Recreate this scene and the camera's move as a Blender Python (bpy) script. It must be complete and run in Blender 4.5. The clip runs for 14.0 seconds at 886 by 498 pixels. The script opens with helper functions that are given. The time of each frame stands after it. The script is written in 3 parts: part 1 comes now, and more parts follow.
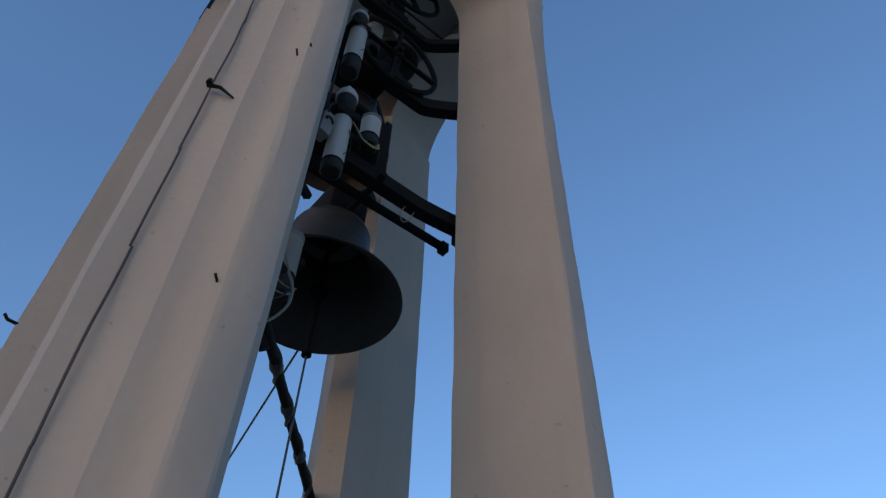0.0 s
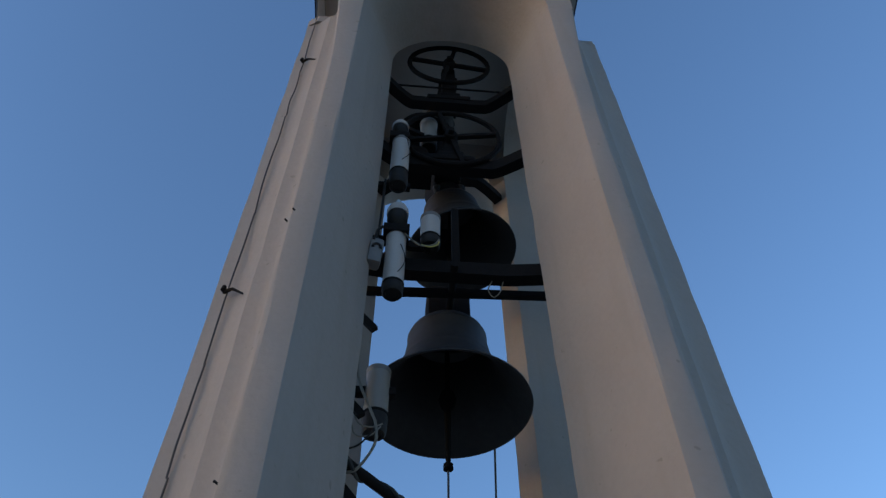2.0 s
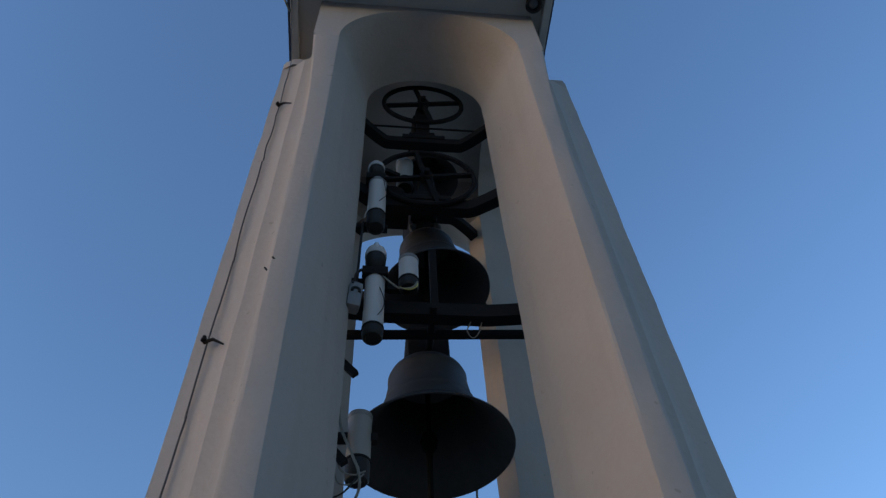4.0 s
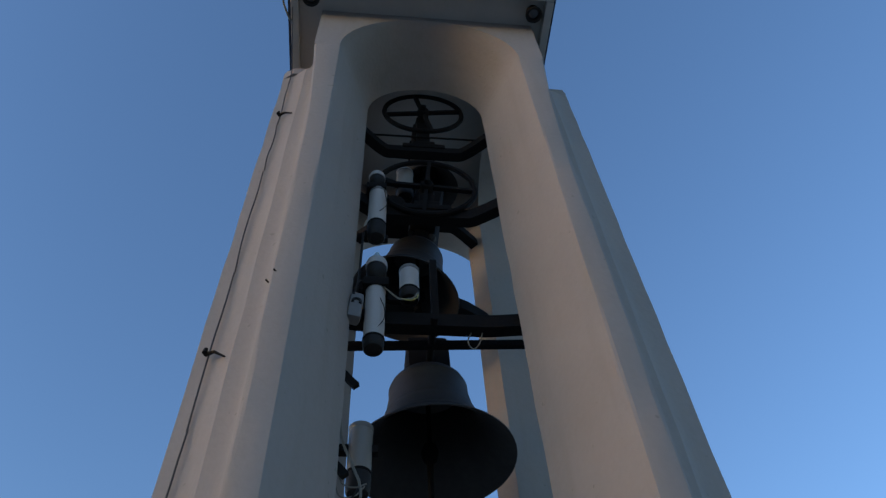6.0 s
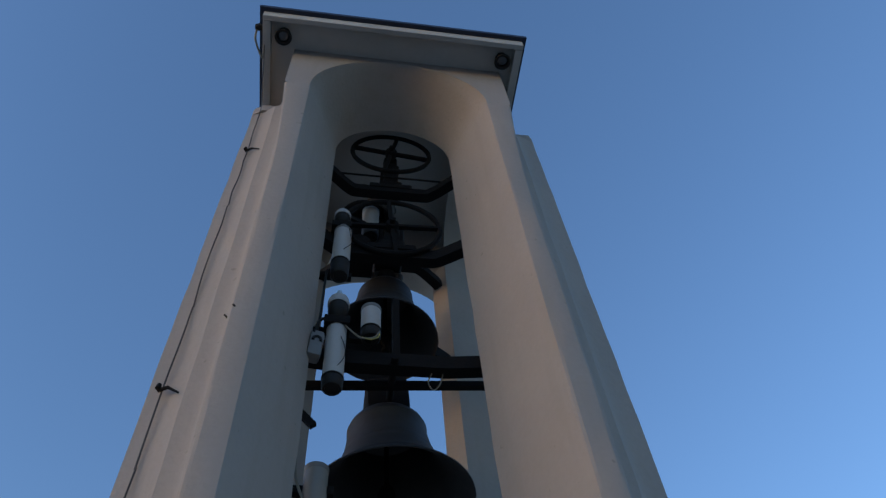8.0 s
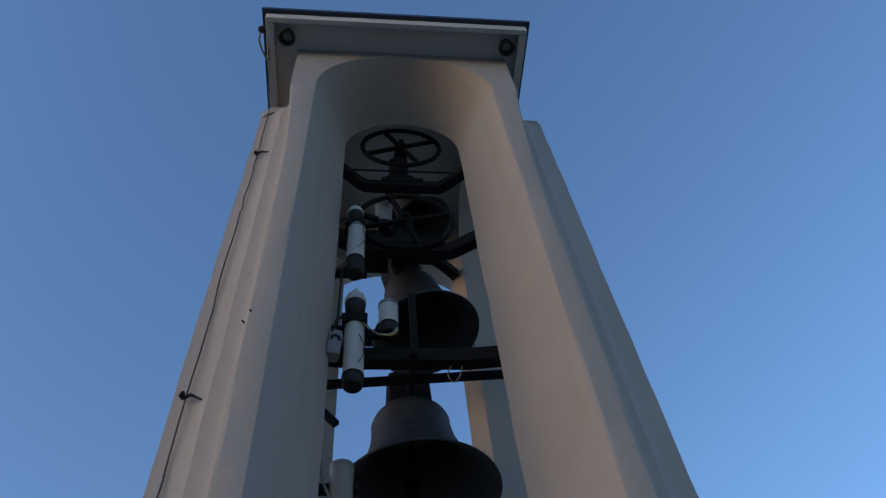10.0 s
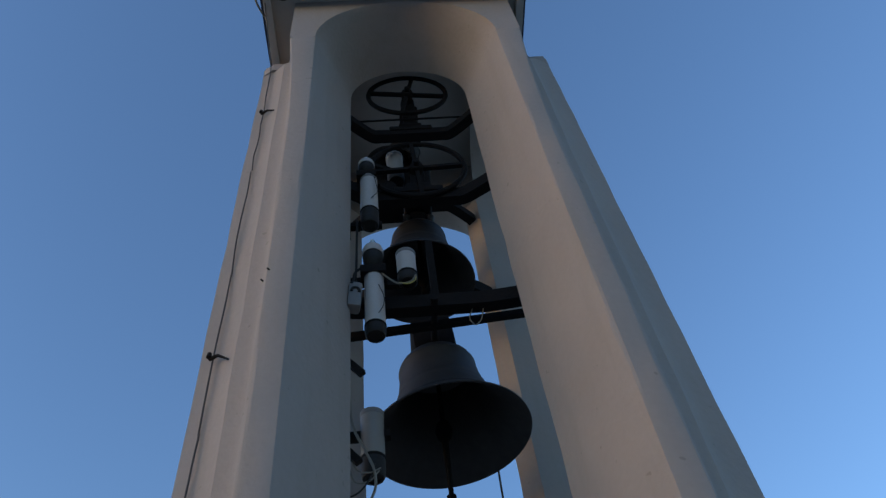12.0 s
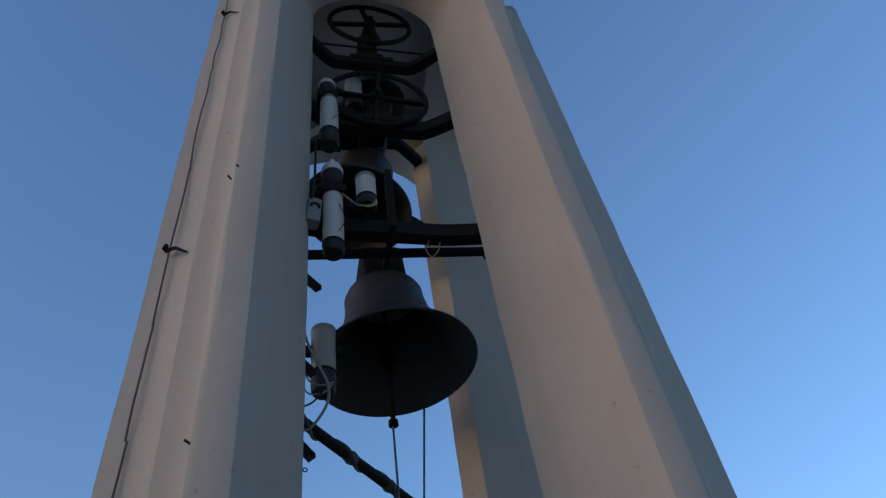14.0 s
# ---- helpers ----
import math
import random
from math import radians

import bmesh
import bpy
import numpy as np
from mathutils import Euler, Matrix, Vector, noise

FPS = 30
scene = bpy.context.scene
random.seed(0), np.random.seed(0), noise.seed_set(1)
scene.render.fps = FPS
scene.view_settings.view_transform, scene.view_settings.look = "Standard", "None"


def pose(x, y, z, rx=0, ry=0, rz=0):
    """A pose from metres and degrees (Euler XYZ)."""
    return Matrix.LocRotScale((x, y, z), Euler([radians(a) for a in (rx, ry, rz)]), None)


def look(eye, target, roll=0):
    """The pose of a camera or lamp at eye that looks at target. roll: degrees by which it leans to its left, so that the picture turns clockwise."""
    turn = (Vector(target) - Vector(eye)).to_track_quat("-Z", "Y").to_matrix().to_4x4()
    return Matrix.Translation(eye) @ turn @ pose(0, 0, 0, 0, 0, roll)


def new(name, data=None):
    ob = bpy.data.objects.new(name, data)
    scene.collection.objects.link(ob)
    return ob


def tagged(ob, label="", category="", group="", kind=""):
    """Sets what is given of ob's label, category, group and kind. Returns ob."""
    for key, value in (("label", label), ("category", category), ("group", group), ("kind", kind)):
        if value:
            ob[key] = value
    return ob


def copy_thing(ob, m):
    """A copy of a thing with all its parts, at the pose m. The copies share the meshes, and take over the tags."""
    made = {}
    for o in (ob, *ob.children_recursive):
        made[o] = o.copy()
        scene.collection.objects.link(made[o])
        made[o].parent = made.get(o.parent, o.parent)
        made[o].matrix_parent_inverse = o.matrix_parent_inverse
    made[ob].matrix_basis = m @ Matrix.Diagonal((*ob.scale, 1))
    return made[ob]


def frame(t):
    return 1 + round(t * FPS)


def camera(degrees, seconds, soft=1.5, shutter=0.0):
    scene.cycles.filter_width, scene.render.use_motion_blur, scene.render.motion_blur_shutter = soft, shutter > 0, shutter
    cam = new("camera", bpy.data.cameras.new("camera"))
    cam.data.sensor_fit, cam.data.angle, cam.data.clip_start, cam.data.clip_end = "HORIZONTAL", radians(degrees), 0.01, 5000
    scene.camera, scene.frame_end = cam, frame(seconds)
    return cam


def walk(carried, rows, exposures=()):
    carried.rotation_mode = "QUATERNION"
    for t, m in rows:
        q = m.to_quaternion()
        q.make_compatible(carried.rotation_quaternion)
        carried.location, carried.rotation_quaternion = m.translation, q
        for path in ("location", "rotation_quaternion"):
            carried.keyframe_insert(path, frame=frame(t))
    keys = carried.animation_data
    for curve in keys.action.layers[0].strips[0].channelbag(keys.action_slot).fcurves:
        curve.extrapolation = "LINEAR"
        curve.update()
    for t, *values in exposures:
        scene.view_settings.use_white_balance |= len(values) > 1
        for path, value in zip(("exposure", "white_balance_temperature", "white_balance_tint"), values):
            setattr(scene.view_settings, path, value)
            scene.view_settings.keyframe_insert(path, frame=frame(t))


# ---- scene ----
cam = camera(61.5, 14.0, soft=1.35)
# seconds, eye, Euler angles
PATH = [
    (0.0, -0.039, 0.092, 1.248, 137.84, -1.41, -39.80),
    (0.5, 0.370, -0.210, 1.272, 135.95, -2.95, -21.85),
    (1.0, 0.820, -0.234, 1.371, 137.80, -3.03, -10.71),
    (1.5, 1.223, -0.437, 1.353, 136.80, -3.61, -4.98),
    (2.0, 1.307, -0.589, 1.482, 141.12, 0.22, -4.83),
    (2.5, 1.359, -0.688, 1.445, 143.63, 0.53, -3.18),
    (2.7, 1.339, -0.704, 1.447, 143.54, 2.20, -4.77),
    (4.8, 1.268, -0.719, 1.528, 143.09, 2.66, -5.46),
    (5.0, 1.321, -0.757, 1.524, 143.17, 2.96, -6.27),
    (5.5, 1.266, -0.705, 1.474, 143.71, 4.32, -6.38),
    (6.0, 1.254, -0.759, 1.529, 143.55, 2.47, -5.22),
    (6.5, 1.272, -0.752, 1.504, 143.25, 2.37, -5.32),
    (7.0, 1.287, -0.767, 1.509, 144.26, 3.13, -6.83),
    (7.5, 1.296, -0.814, 1.499, 145.54, 3.15, -6.73),
    (8.0, 1.284, -0.761, 1.512, 146.59, 3.66, -7.92),
    (8.2, 1.302, -0.800, 1.537, 145.96, 3.59, -7.95),
    (10.3, 1.366, -0.845, 1.513, 145.65, 4.16, -3.20),
    (10.5, 1.408, -0.886, 1.519, 144.29, 3.44, -2.27),
    (11.0, 1.415, -0.828, 1.513, 143.39, 5.25, -1.18),
    (11.5, 1.421, -0.870, 1.554, 141.97, 4.87, -0.67),
    (12.0, 1.396, -0.809, 1.504, 142.14, 5.49, 0.28),
    (12.5, 1.451, -0.766, 1.480, 141.07, 4.71, -1.85),
    (13.0, 1.414, -0.713, 1.476, 140.92, 4.36, -4.53),
    (13.5, 1.232, -0.589, 1.443, 138.33, 5.23, -5.87),
    (14.0, 0.938, -0.508, 1.436, 138.38, 6.82, -10.12),
]
STOPS, KELVIN, TINT = 1.54, 6500, 20
walk(cam, [(t, pose(x, y, z, a, b, c)) for t, x, y, z, a, b, c in PATH],
     exposures=((0.0, STOPS, KELVIN, TINT), (14.0, STOPS, KELVIN, TINT)))

# ---- light ----
world = bpy.data.worlds.new("sky")
scene.world = world
world.use_nodes = True
wt = world.node_tree
sky = wt.nodes.new("ShaderNodeTexSky")
sky.sky_type = "NISHITA"
sky.sun_disc = False
SUN_EL, SUN_AZ = 5.0, 248.0     # compass style, from +y clockwise
sky.sun_elevation = radians(SUN_EL)
sky.sun_rotation = radians(SUN_AZ)
sky.air_density, sky.dust_density, sky.ozone_density = 1.0, 0.6, 3.0
bg = wt.nodes["Background"]
bg.inputs["Strength"].default_value = 0.15
wt.links.new(sky.outputs["Color"], bg.inputs["Color"])
sun = new("sun", bpy.data.lights.new("sun", "SUN"))
sun.data.energy = 0.113
sun.data.angle = radians(45)
sun.data.color = (1.0, 0.76, 0.55)
_s = Vector((math.sin(radians(SUN_AZ)) * math.cos(radians(SUN_EL)), math.cos(radians(SUN_AZ)) * math.cos(radians(SUN_EL)), math.sin(radians(SUN_EL))))
sun.matrix_world = look(_s * 60, (0, 0, 0))


# ---- materials ----
def material(name, base, rough=0.6, metal=0.0, spread=0.15, grain=30.0, bump=0.15, stain=0.0, stain_col=(0.2, 0.18, 0.15), streak=False, coat=0.0, specks=0.0, gloss=0.5):
    """A surface with fine grain, broad cloudy variation, stains and relief."""
    m = bpy.data.materials.new(name)
    m.use_nodes = True
    nt = m.node_tree
    b = nt.nodes["Principled BSDF"]
    co = nt.nodes.new("ShaderNodeTexCoord")
    mp = nt.nodes.new("ShaderNodeMapping")
    nt.links.new(co.outputs["Object"], mp.inputs["Vector"])
    fine = nt.nodes.new("ShaderNodeTexNoise")
    fine.inputs["Scale"].default_value = grain
    fine.inputs["Detail"].default_value = 6
    nt.links.new(mp.outputs["Vector"], fine.inputs["Vector"])
    broad = nt.nodes.new("ShaderNodeTexNoise")
    broad.inputs["Scale"].default_value = 1.3
    broad.inputs["Detail"].default_value = 5
    nt.links.new(mp.outputs["Vector"], broad.inputs["Vector"])
    mixv = nt.nodes.new("ShaderNodeMath")
    mixv.operation = "MULTIPLY_ADD"
    nt.links.new(fine.outputs["Fac"], mixv.inputs[0])
    mixv.inputs[1].default_value = 0.45
    nt.links.new(broad.outputs["Fac"], mixv.inputs[2])
    ramp = nt.nodes.new("ShaderNodeValToRGB")
    ramp.color_ramp.elements[0].position, ramp.color_ramp.elements[1].position = 0.45, 1.0
    lo, hi = [max(c * (1 - spread), 0) for c in base], [min(c * (1 + spread), 1) for c in base]
    ramp.color_ramp.elements[0].color, ramp.color_ramp.elements[1].color = (*lo, 1), (*hi, 1)
    nt.links.new(mixv.outputs[0], ramp.inputs["Fac"])
    col = ramp.outputs["Color"]
    if stain:
        sm = nt.nodes.new("ShaderNodeMapping")
        sm.inputs["Scale"].default_value = (3.5, 3.5, 0.35 if streak else 3.5)
        nt.links.new(co.outputs["Object"], sm.inputs["Vector"])
        sn = nt.nodes.new("ShaderNodeTexNoise")
        sn.inputs["Scale"].default_value = 1.6
        sn.inputs["Detail"].default_value = 8
        nt.links.new(sm.outputs["Vector"], sn.inputs["Vector"])
        sr = nt.nodes.new("ShaderNodeMapRange")
        sr.inputs["From Min"].default_value, sr.inputs["From Max"].default_value = 0.5, 0.78
        sr.inputs["To Max"].default_value = stain
        nt.links.new(sn.outputs["Fac"], sr.inputs["Value"])
        mx = nt.nodes.new("ShaderNodeMix")
        mx.data_type = "RGBA"
        nt.links.new(sr.outputs["Result"], mx.inputs["Factor"])
        nt.links.new(col, mx.inputs["A"])
        mx.inputs["B"].default_value = (*stain_col, 1)
        col = mx.outputs["Result"]
    if specks:
        # small chips and dirt spots
        pn = nt.nodes.new("ShaderNodeTexNoise")
        pn.inputs["Scale"].default_value = 13.0
        pn.inputs["Detail"].default_value = 2
        nt.links.new(co.outputs["Object"], pn.inputs["Vector"])
        pr = nt.nodes.new("ShaderNodeMapRange")
        pr.inputs["From Min"].default_value, pr.inputs["From Max"].default_value = 0.72, 0.76
        pr.inputs["To Max"].default_value = specks
        nt.links.new(pn.outputs["Fac"], pr.inputs["Value"])
        px = nt.nodes.new("ShaderNodeMix")
        px.data_type = "RGBA"
        nt.links.new(pr.outputs["Result"], px.inputs["Factor"])
        nt.links.new(col, px.inputs["A"])
        px.inputs["B"].default_value = (*[c * 0.55 for c in stain_col], 1)
        col = px.outputs["Result"]
    nt.links.new(col, b.inputs["Base Color"])
    rr = nt.nodes.new("ShaderNodeMapRange")
    rr.inputs["To Min"].default_value, rr.inputs["To Max"].default_value = max(rough - 0.12, 0.03), min(rough + 0.12, 1)
    nt.links.new(broad.outputs["Fac"], rr.inputs["Value"])
    nt.links.new(rr.outputs["Result"], b.inputs["Roughness"])
    b.inputs["Metallic"].default_value = metal
    b.inputs["Coat Weight"].default_value = coat
    b.inputs["Specular IOR Level"].default_value = gloss
    bp = nt.nodes.new("ShaderNodeBump")
    bp.inputs["Strength"].default_value = bump
    bp.inputs["Distance"].default_value = 0.025
    nt.links.new(mixv.outputs[0], bp.inputs["Height"])
    nt.links.new(bp.outputs["Normal"], b.inputs["Normal"])
    return m


PLASTER = material("plaster", (0.296, 0.264, 0.242), rough=0.9, spread=0.07, grain=22, bump=0.38, stain=0.45, stain_col=(0.24, 0.215, 0.185), streak=True, specks=0.4)
SOFFIT = material("soffit_paint", (0.42, 0.40, 0.37), rough=0.9, spread=0.06, grain=18, bump=0.2, stain=0.3, stain_col=(0.33, 0.31, 0.28))
ROOF = material("roof_sheet", (0.022, 0.028, 0.05), rough=0.5, metal=0.3, spread=0.2, grain=12, bump=0.1)
IRON = material("painted_iron", (0.009, 0.008, 0.008), rough=0.8, metal=0.0, gloss=0.12, spread=0.35, grain=45, bump=0.25, stain=0.5, stain_col=(0.016, 0.011, 0.008))
BRONZE = material("bell_bronze", (0.042, 0.039, 0.037), rough=0.58, metal=0.55, gloss=0.35, spread=0.3, grain=18, bump=0.12, stain=0.4, stain_col=(0.02, 0.021, 0.021), streak=True)
WHITE = material("white_casing", (0.42, 0.40, 0.385), rough=0.45, spread=0.08, grain=25, bump=0.06, stain=0.4, stain_col=(0.32, 0.3, 0.27), streak=True)
CREAM = material("weathered_casing", (0.20, 0.185, 0.165), rough=0.5, spread=0.08, grain=25, bump=0.06, stain=0.4, stain_col=(0.25, 0.23, 0.2), streak=True)
GREYBOX = material("grey_box", (0.16, 0.155, 0.15), rough=0.5, spread=0.1, grain=25, bump=0.08, stain=0.3, stain_col=(0.12, 0.11, 0.1))
RUBBER = material("black_rubber", (0.014, 0.013, 0.012), gloss=0.25, rough=0.6, spread=0.3, grain=40, bump=0.1)
BLACKENED = material("blackened_iron", (0.005, 0.005, 0.005), rough=0.9, gloss=0.05, spread=0.3, grain=40, bump=0.1)
CABLE = material("grey_cable", (0.17, 0.155, 0.125), rough=0.6, spread=0.15, grain=40, bump=0.05)
TAPE = material("dark_wrap", (0.03, 0.035, 0.035), rough=0.75, spread=0.4, grain=35, bump=0.4)
GALV = material("galvanised_wire", (0.045, 0.045, 0.045), rough=0.5, metal=0.4, spread=0.2, grain=40, bump=0.1)
GROUND = material("paving", (0.32, 0.28, 0.23), rough=0.9, spread=0.2, grain=6, bump=0.3, stain=0.4, stain_col=(0.17, 0.155, 0.14))
TILE = material("spire_tiles", (0.065, 0.042, 0.031), rough=0.8, spread=0.25, grain=10, bump=0.3)
STONE = material("church_stone", (0.40, 0.34, 0.27), rough=0.9, spread=0.15, grain=8, bump=0.3, stain=0.3)
LAMPGLASS = material("lamp_lens", (0.05, 0.05, 0.055), rough=0.15, spread=0.2, grain=30, bump=0.02, coat=0.6)
CLEAR = material("pale_blue_plastic", (0.42, 0.55, 0.62), rough=0.2, spread=0.06, grain=20, bump=0.02, coat=0.5)
YELLOW = material("yellow_lead", (0.40, 0.33, 0.08), rough=0.5, spread=0.1, grain=30, bump=0.05)


# ---- helpers for meshes ----
def mesh_of(name, bm, mat, smooth=False, crease=38):
    me = bpy.data.meshes.new(name)
    bmesh.ops.recalc_face_normals(bm, faces=bm.faces[:])
    bm.to_mesh(me)
    bm.free()
    me.materials.append(mat)
    if smooth:
        for p in me.polygons:
            p.use_smooth = True
        me.set_sharp_from_angle(angle=radians(crease))
    return me


def part(name, bm, mat, parent, label="", smooth=True, crease=38):
    ob = new(name, mesh_of(name, bm, mat, smooth, crease))
    ob.parent = parent
    if label:
        tagged(ob, label=label)
    return ob


def thing(name, m, label, category, group="", kind=""):
    ob = new(name)
    ob.matrix_basis = m
    ob.empty_display_size = 0.2
    return tagged(ob, label, category, group, kind)


def box(lo, hi, bevel=0.0, bm=None):
    bm = bm or bmesh.new()
    v = [bm.verts.new((x, y, z)) for x in (lo[0], hi[0]) for y in (lo[1], hi[1]) for z in (lo[2], hi[2])]
    f = [bm.faces.new([v[i] for i in q]) for q in ((0, 1, 3, 2), (4, 6, 7, 5), (0, 4, 5, 1), (2, 3, 7, 6), (0, 2, 6, 4), (1, 5, 7, 3))]
    if bevel:
        es = {e for q in f for e in q.edges}
        bmesh.ops.bevel(bm, geom=list(es), offset=bevel, segments=2, profile=0.6, affect="EDGES")
    return bm


def prism(pts, z0, z1):
    bm = bmesh.new()
    a = [bm.verts.new((x, y, z0)) for x, y in pts]
    b = [bm.verts.new((x, y, z1)) for x, y in pts]
    n = len(pts)
    bm.faces.new(a[::-1])
    bm.faces.new(b)
    for i in range(n):
        bm.faces.new((a[i], a[(i + 1) % n], b[(i + 1) % n], b[i]))
    return bm


def lathe(prof, n=40, bm=None, m=None):
    """Turn (radius, height) pairs round z; a radius of 0 closes the end."""
    bm = bm or bmesh.new()
    m = m or Matrix()
    rings = []
    for r, z in prof:
        if r < 1e-5:
            rings.append([bm.verts.new(m @ Vector((0, 0, z)))])
        else:
            rings.append([bm.verts.new(m @ Vector((r * math.cos(2 * math.pi * i / n), r * math.sin(2 * math.pi * i / n), z))) for i in range(n)])
    for a, b in zip(rings, rings[1:]):
        for i in range(n):
            j = (i + 1) % n
            if len(a) == 1 and len(b) == 1:
                continue
            if len(a) == 1:
                bm.faces.new((a[0], b[i], b[j]))
            elif len(b) == 1:
                bm.faces.new((a[i], a[j], b[0]))
            else:
                bm.faces.new((a[i], a[j], b[j], b[i]))
    return bm


def tube(pts, r, n=10, bm=None, closed=False):
    """A round bar along points."""
    bm = bm or bmesh.new()
    pts = [Vector(p) for p in pts]
    k = len(pts)
    rings, u = [], None
    for i, p in enumerate(pts):
        a = pts[(i - 1) % k] if closed or i else p
        b = pts[(i + 1) % k] if closed or i < k - 1 else p
        d = (b - a).normalized()
        if u is None:
            u = d.orthogonal().normalized()
        u = (u - d * u.dot(d)).normalized()
        w = d.cross(u)
        rr = r[i] if isinstance(r, (list, tuple)) else r
        rings.append([bm.verts.new(p + rr * (math.cos(2 * math.pi * j / n) * u + math.sin(2 * math.pi * j / n) * w)) for j in range(n)])
    for i in range(k if closed else k - 1):
        a, b = rings[i], rings[(i + 1) % k]
        for j in range(n):
            bm.faces.new((a[j], a[(j + 1) % n], b[(j + 1) % n], b[j]))
    if not closed:
        bm.faces.new(rings[0][::-1])
        bm.faces.new(rings[-1])
    return bm


def bar_along(pts, w, h, bm=None):
    """A flat bar of width w (level) and height h along points."""
    bm = bm or bmesh.new()
    pts = [Vector(p) for p in pts]
    rings = []
    for i, p in enumerate(pts):
        a, b = pts[max(i - 1, 0)], pts[min(i + 1, len(pts) - 1)]
        d = (b - a).normalized()
        s = d.cross(Vector((0, 0, 1)))
        s = s.normalized() if s.length > 1e-4 else Vector((1, 0, 0))
        t = s.cross(d).normalized()
        rings.append([bm.verts.new(p + s * (x * w / 2) + t * (y * h / 2)) for x, y in ((-1, -1), (1, -1), (1, 1), (-1, 1))])
    for a, b in zip(rings, rings[1:]):
        for j in range(4):
            bm.faces.new((a[j], a[(j + 1) % 4], b[(j + 1) % 4], b[j]))
    bm.faces.new(rings[0][::-1])
    bm.faces.new(rings[-1])
    return bm


def curve_pts(pts, n=8):
    """A smooth line through points (Catmull-Rom)."""
    p = [Vector(q) for q in pts]
    p = [2 * p[0] - p[1]] + p + [2 * p[-1] - p[-2]]
    out = []
    for i in range(1, len(p) - 2):
        for k in range(n):
            t = k / n
            a, b, c, d = p[i - 1:i + 3]
            out.append(0.5 * (2 * b + (c - a) * t + (2 * a - 5 * b + 4 * c - d) * t * t + (3 * b - a - 3 * c + d) * t ** 3))
    return out + [p[-2]]


def sag(a, b, drop, n=10):
    a, b = Vector(a), Vector(b)
    return [a.lerp(b, i / n) - Vector((0, 0, 4 * drop * (i / n) * (1 - i / n))) for i in range(n + 1)]


XC, YC = 1.727, 3.81            # the tower's middle
SPRING, TOP = 9.22, 10.17
FACE = 1.235                   # half the width of the arch wall
R_OUT, R_IN = 0.96, 0.65        # arch radii at the outer face and inside


# ---- ground ----
def build_ground():
    bm = bmesh.new()
    s = 900
    v = [bm.verts.new((x, y, 0)) for x, y in ((-s, -s), (s, -s), (s, s), (-s, s))]
    bm.faces.new(v)
    ob = new("ground", mesh_of("ground", bm, GROUND))
    tagged(ob, "pale worn paved ground round the bell tower", "ground", kind="structure")


build_ground()


# ---- the tower ----
def pier_outline():
    return [(-0.65, -0.80), (-0.96, -1.555), (-1.13, -1.545), (-1.31, -1.31), (-1.57, -1.14), (-1.585, -0.96), (-0.80, -0.65)]


def hand_laid(pts, z0, z1, step=0.3, wob=0.007, front=False, fall=0.0):
    """A plastered shaft with slightly uneven arrises; its front arris eases outwards under the arch wall, its outer top falls forwards."""
    bm = bmesh.new()
    n = max(int((z1 - z0) / step), 1)
    rings = []
    for k in range(n + 1):
        z = z0 + (z1 - z0) * k / n
        ring = []
        for i, (x, y) in enumerate(pts):
            d = Vector((x + 1.1 * (1 if x < 0 else -1), y + 1.1 * (1 if y < 0 else -1)))
            d = d.normalized() if d.length > 0.05 else Vector((0, 0))
            o = wob * (noise.noise((x * 4.1, y * 4.1, z * 2.3)) + random.uniform(-0.5, 0.5)) if 0 < k < n else 0
            ease = min(max((z - 7.4) / (z1 - 7.4), 0), 1) ** 1.5 if front and abs(x) > 1.05 and abs(y) > 1.5 else 0
            low = fall * max(abs(y) - 1.2, 0) if k == n and abs(x) > 1.25 else 0
            ring.append(bm.verts.new((x + d.x * o + ease * math.copysign(FACE - 1.143, x), y + d.y * o + ease * math.copysign(0.01, y), z - low)))
        rings.append(ring)
    m = len(pts)
    for a, b in zip(rings, rings[1:]):
        for i in range(m):
            bm.faces.new((a[i], a[(i + 1) % m], b[(i + 1) % m], b[i]))
    bm.faces.new(rings[0][::-1])
    bm.faces.new(rings[-1])
    return bm


def flute(a, b, depth, n=8):
    """Points between a and b, hollowed by depth towards the middle of the pier."""
    a, b = Vector(a), Vector(b)
    inw = Vector((1, 1)).normalized()
    return [tuple(a.lerp(b, i / n) + inw * depth * math.sin(math.pi * i / n)) for i in range(1, n)]


def worn(a, b, c, d=0.022):
    """A corner b between a and c rounded by wear."""
    a, b, c = Vector(a), Vector(b), Vector(c)
    p, q = b + (a - b).normalized() * d, b + (c - b).normalized() * d
    return [tuple(p), tuple((p + q) / 4 + b / 2), tuple(q)]


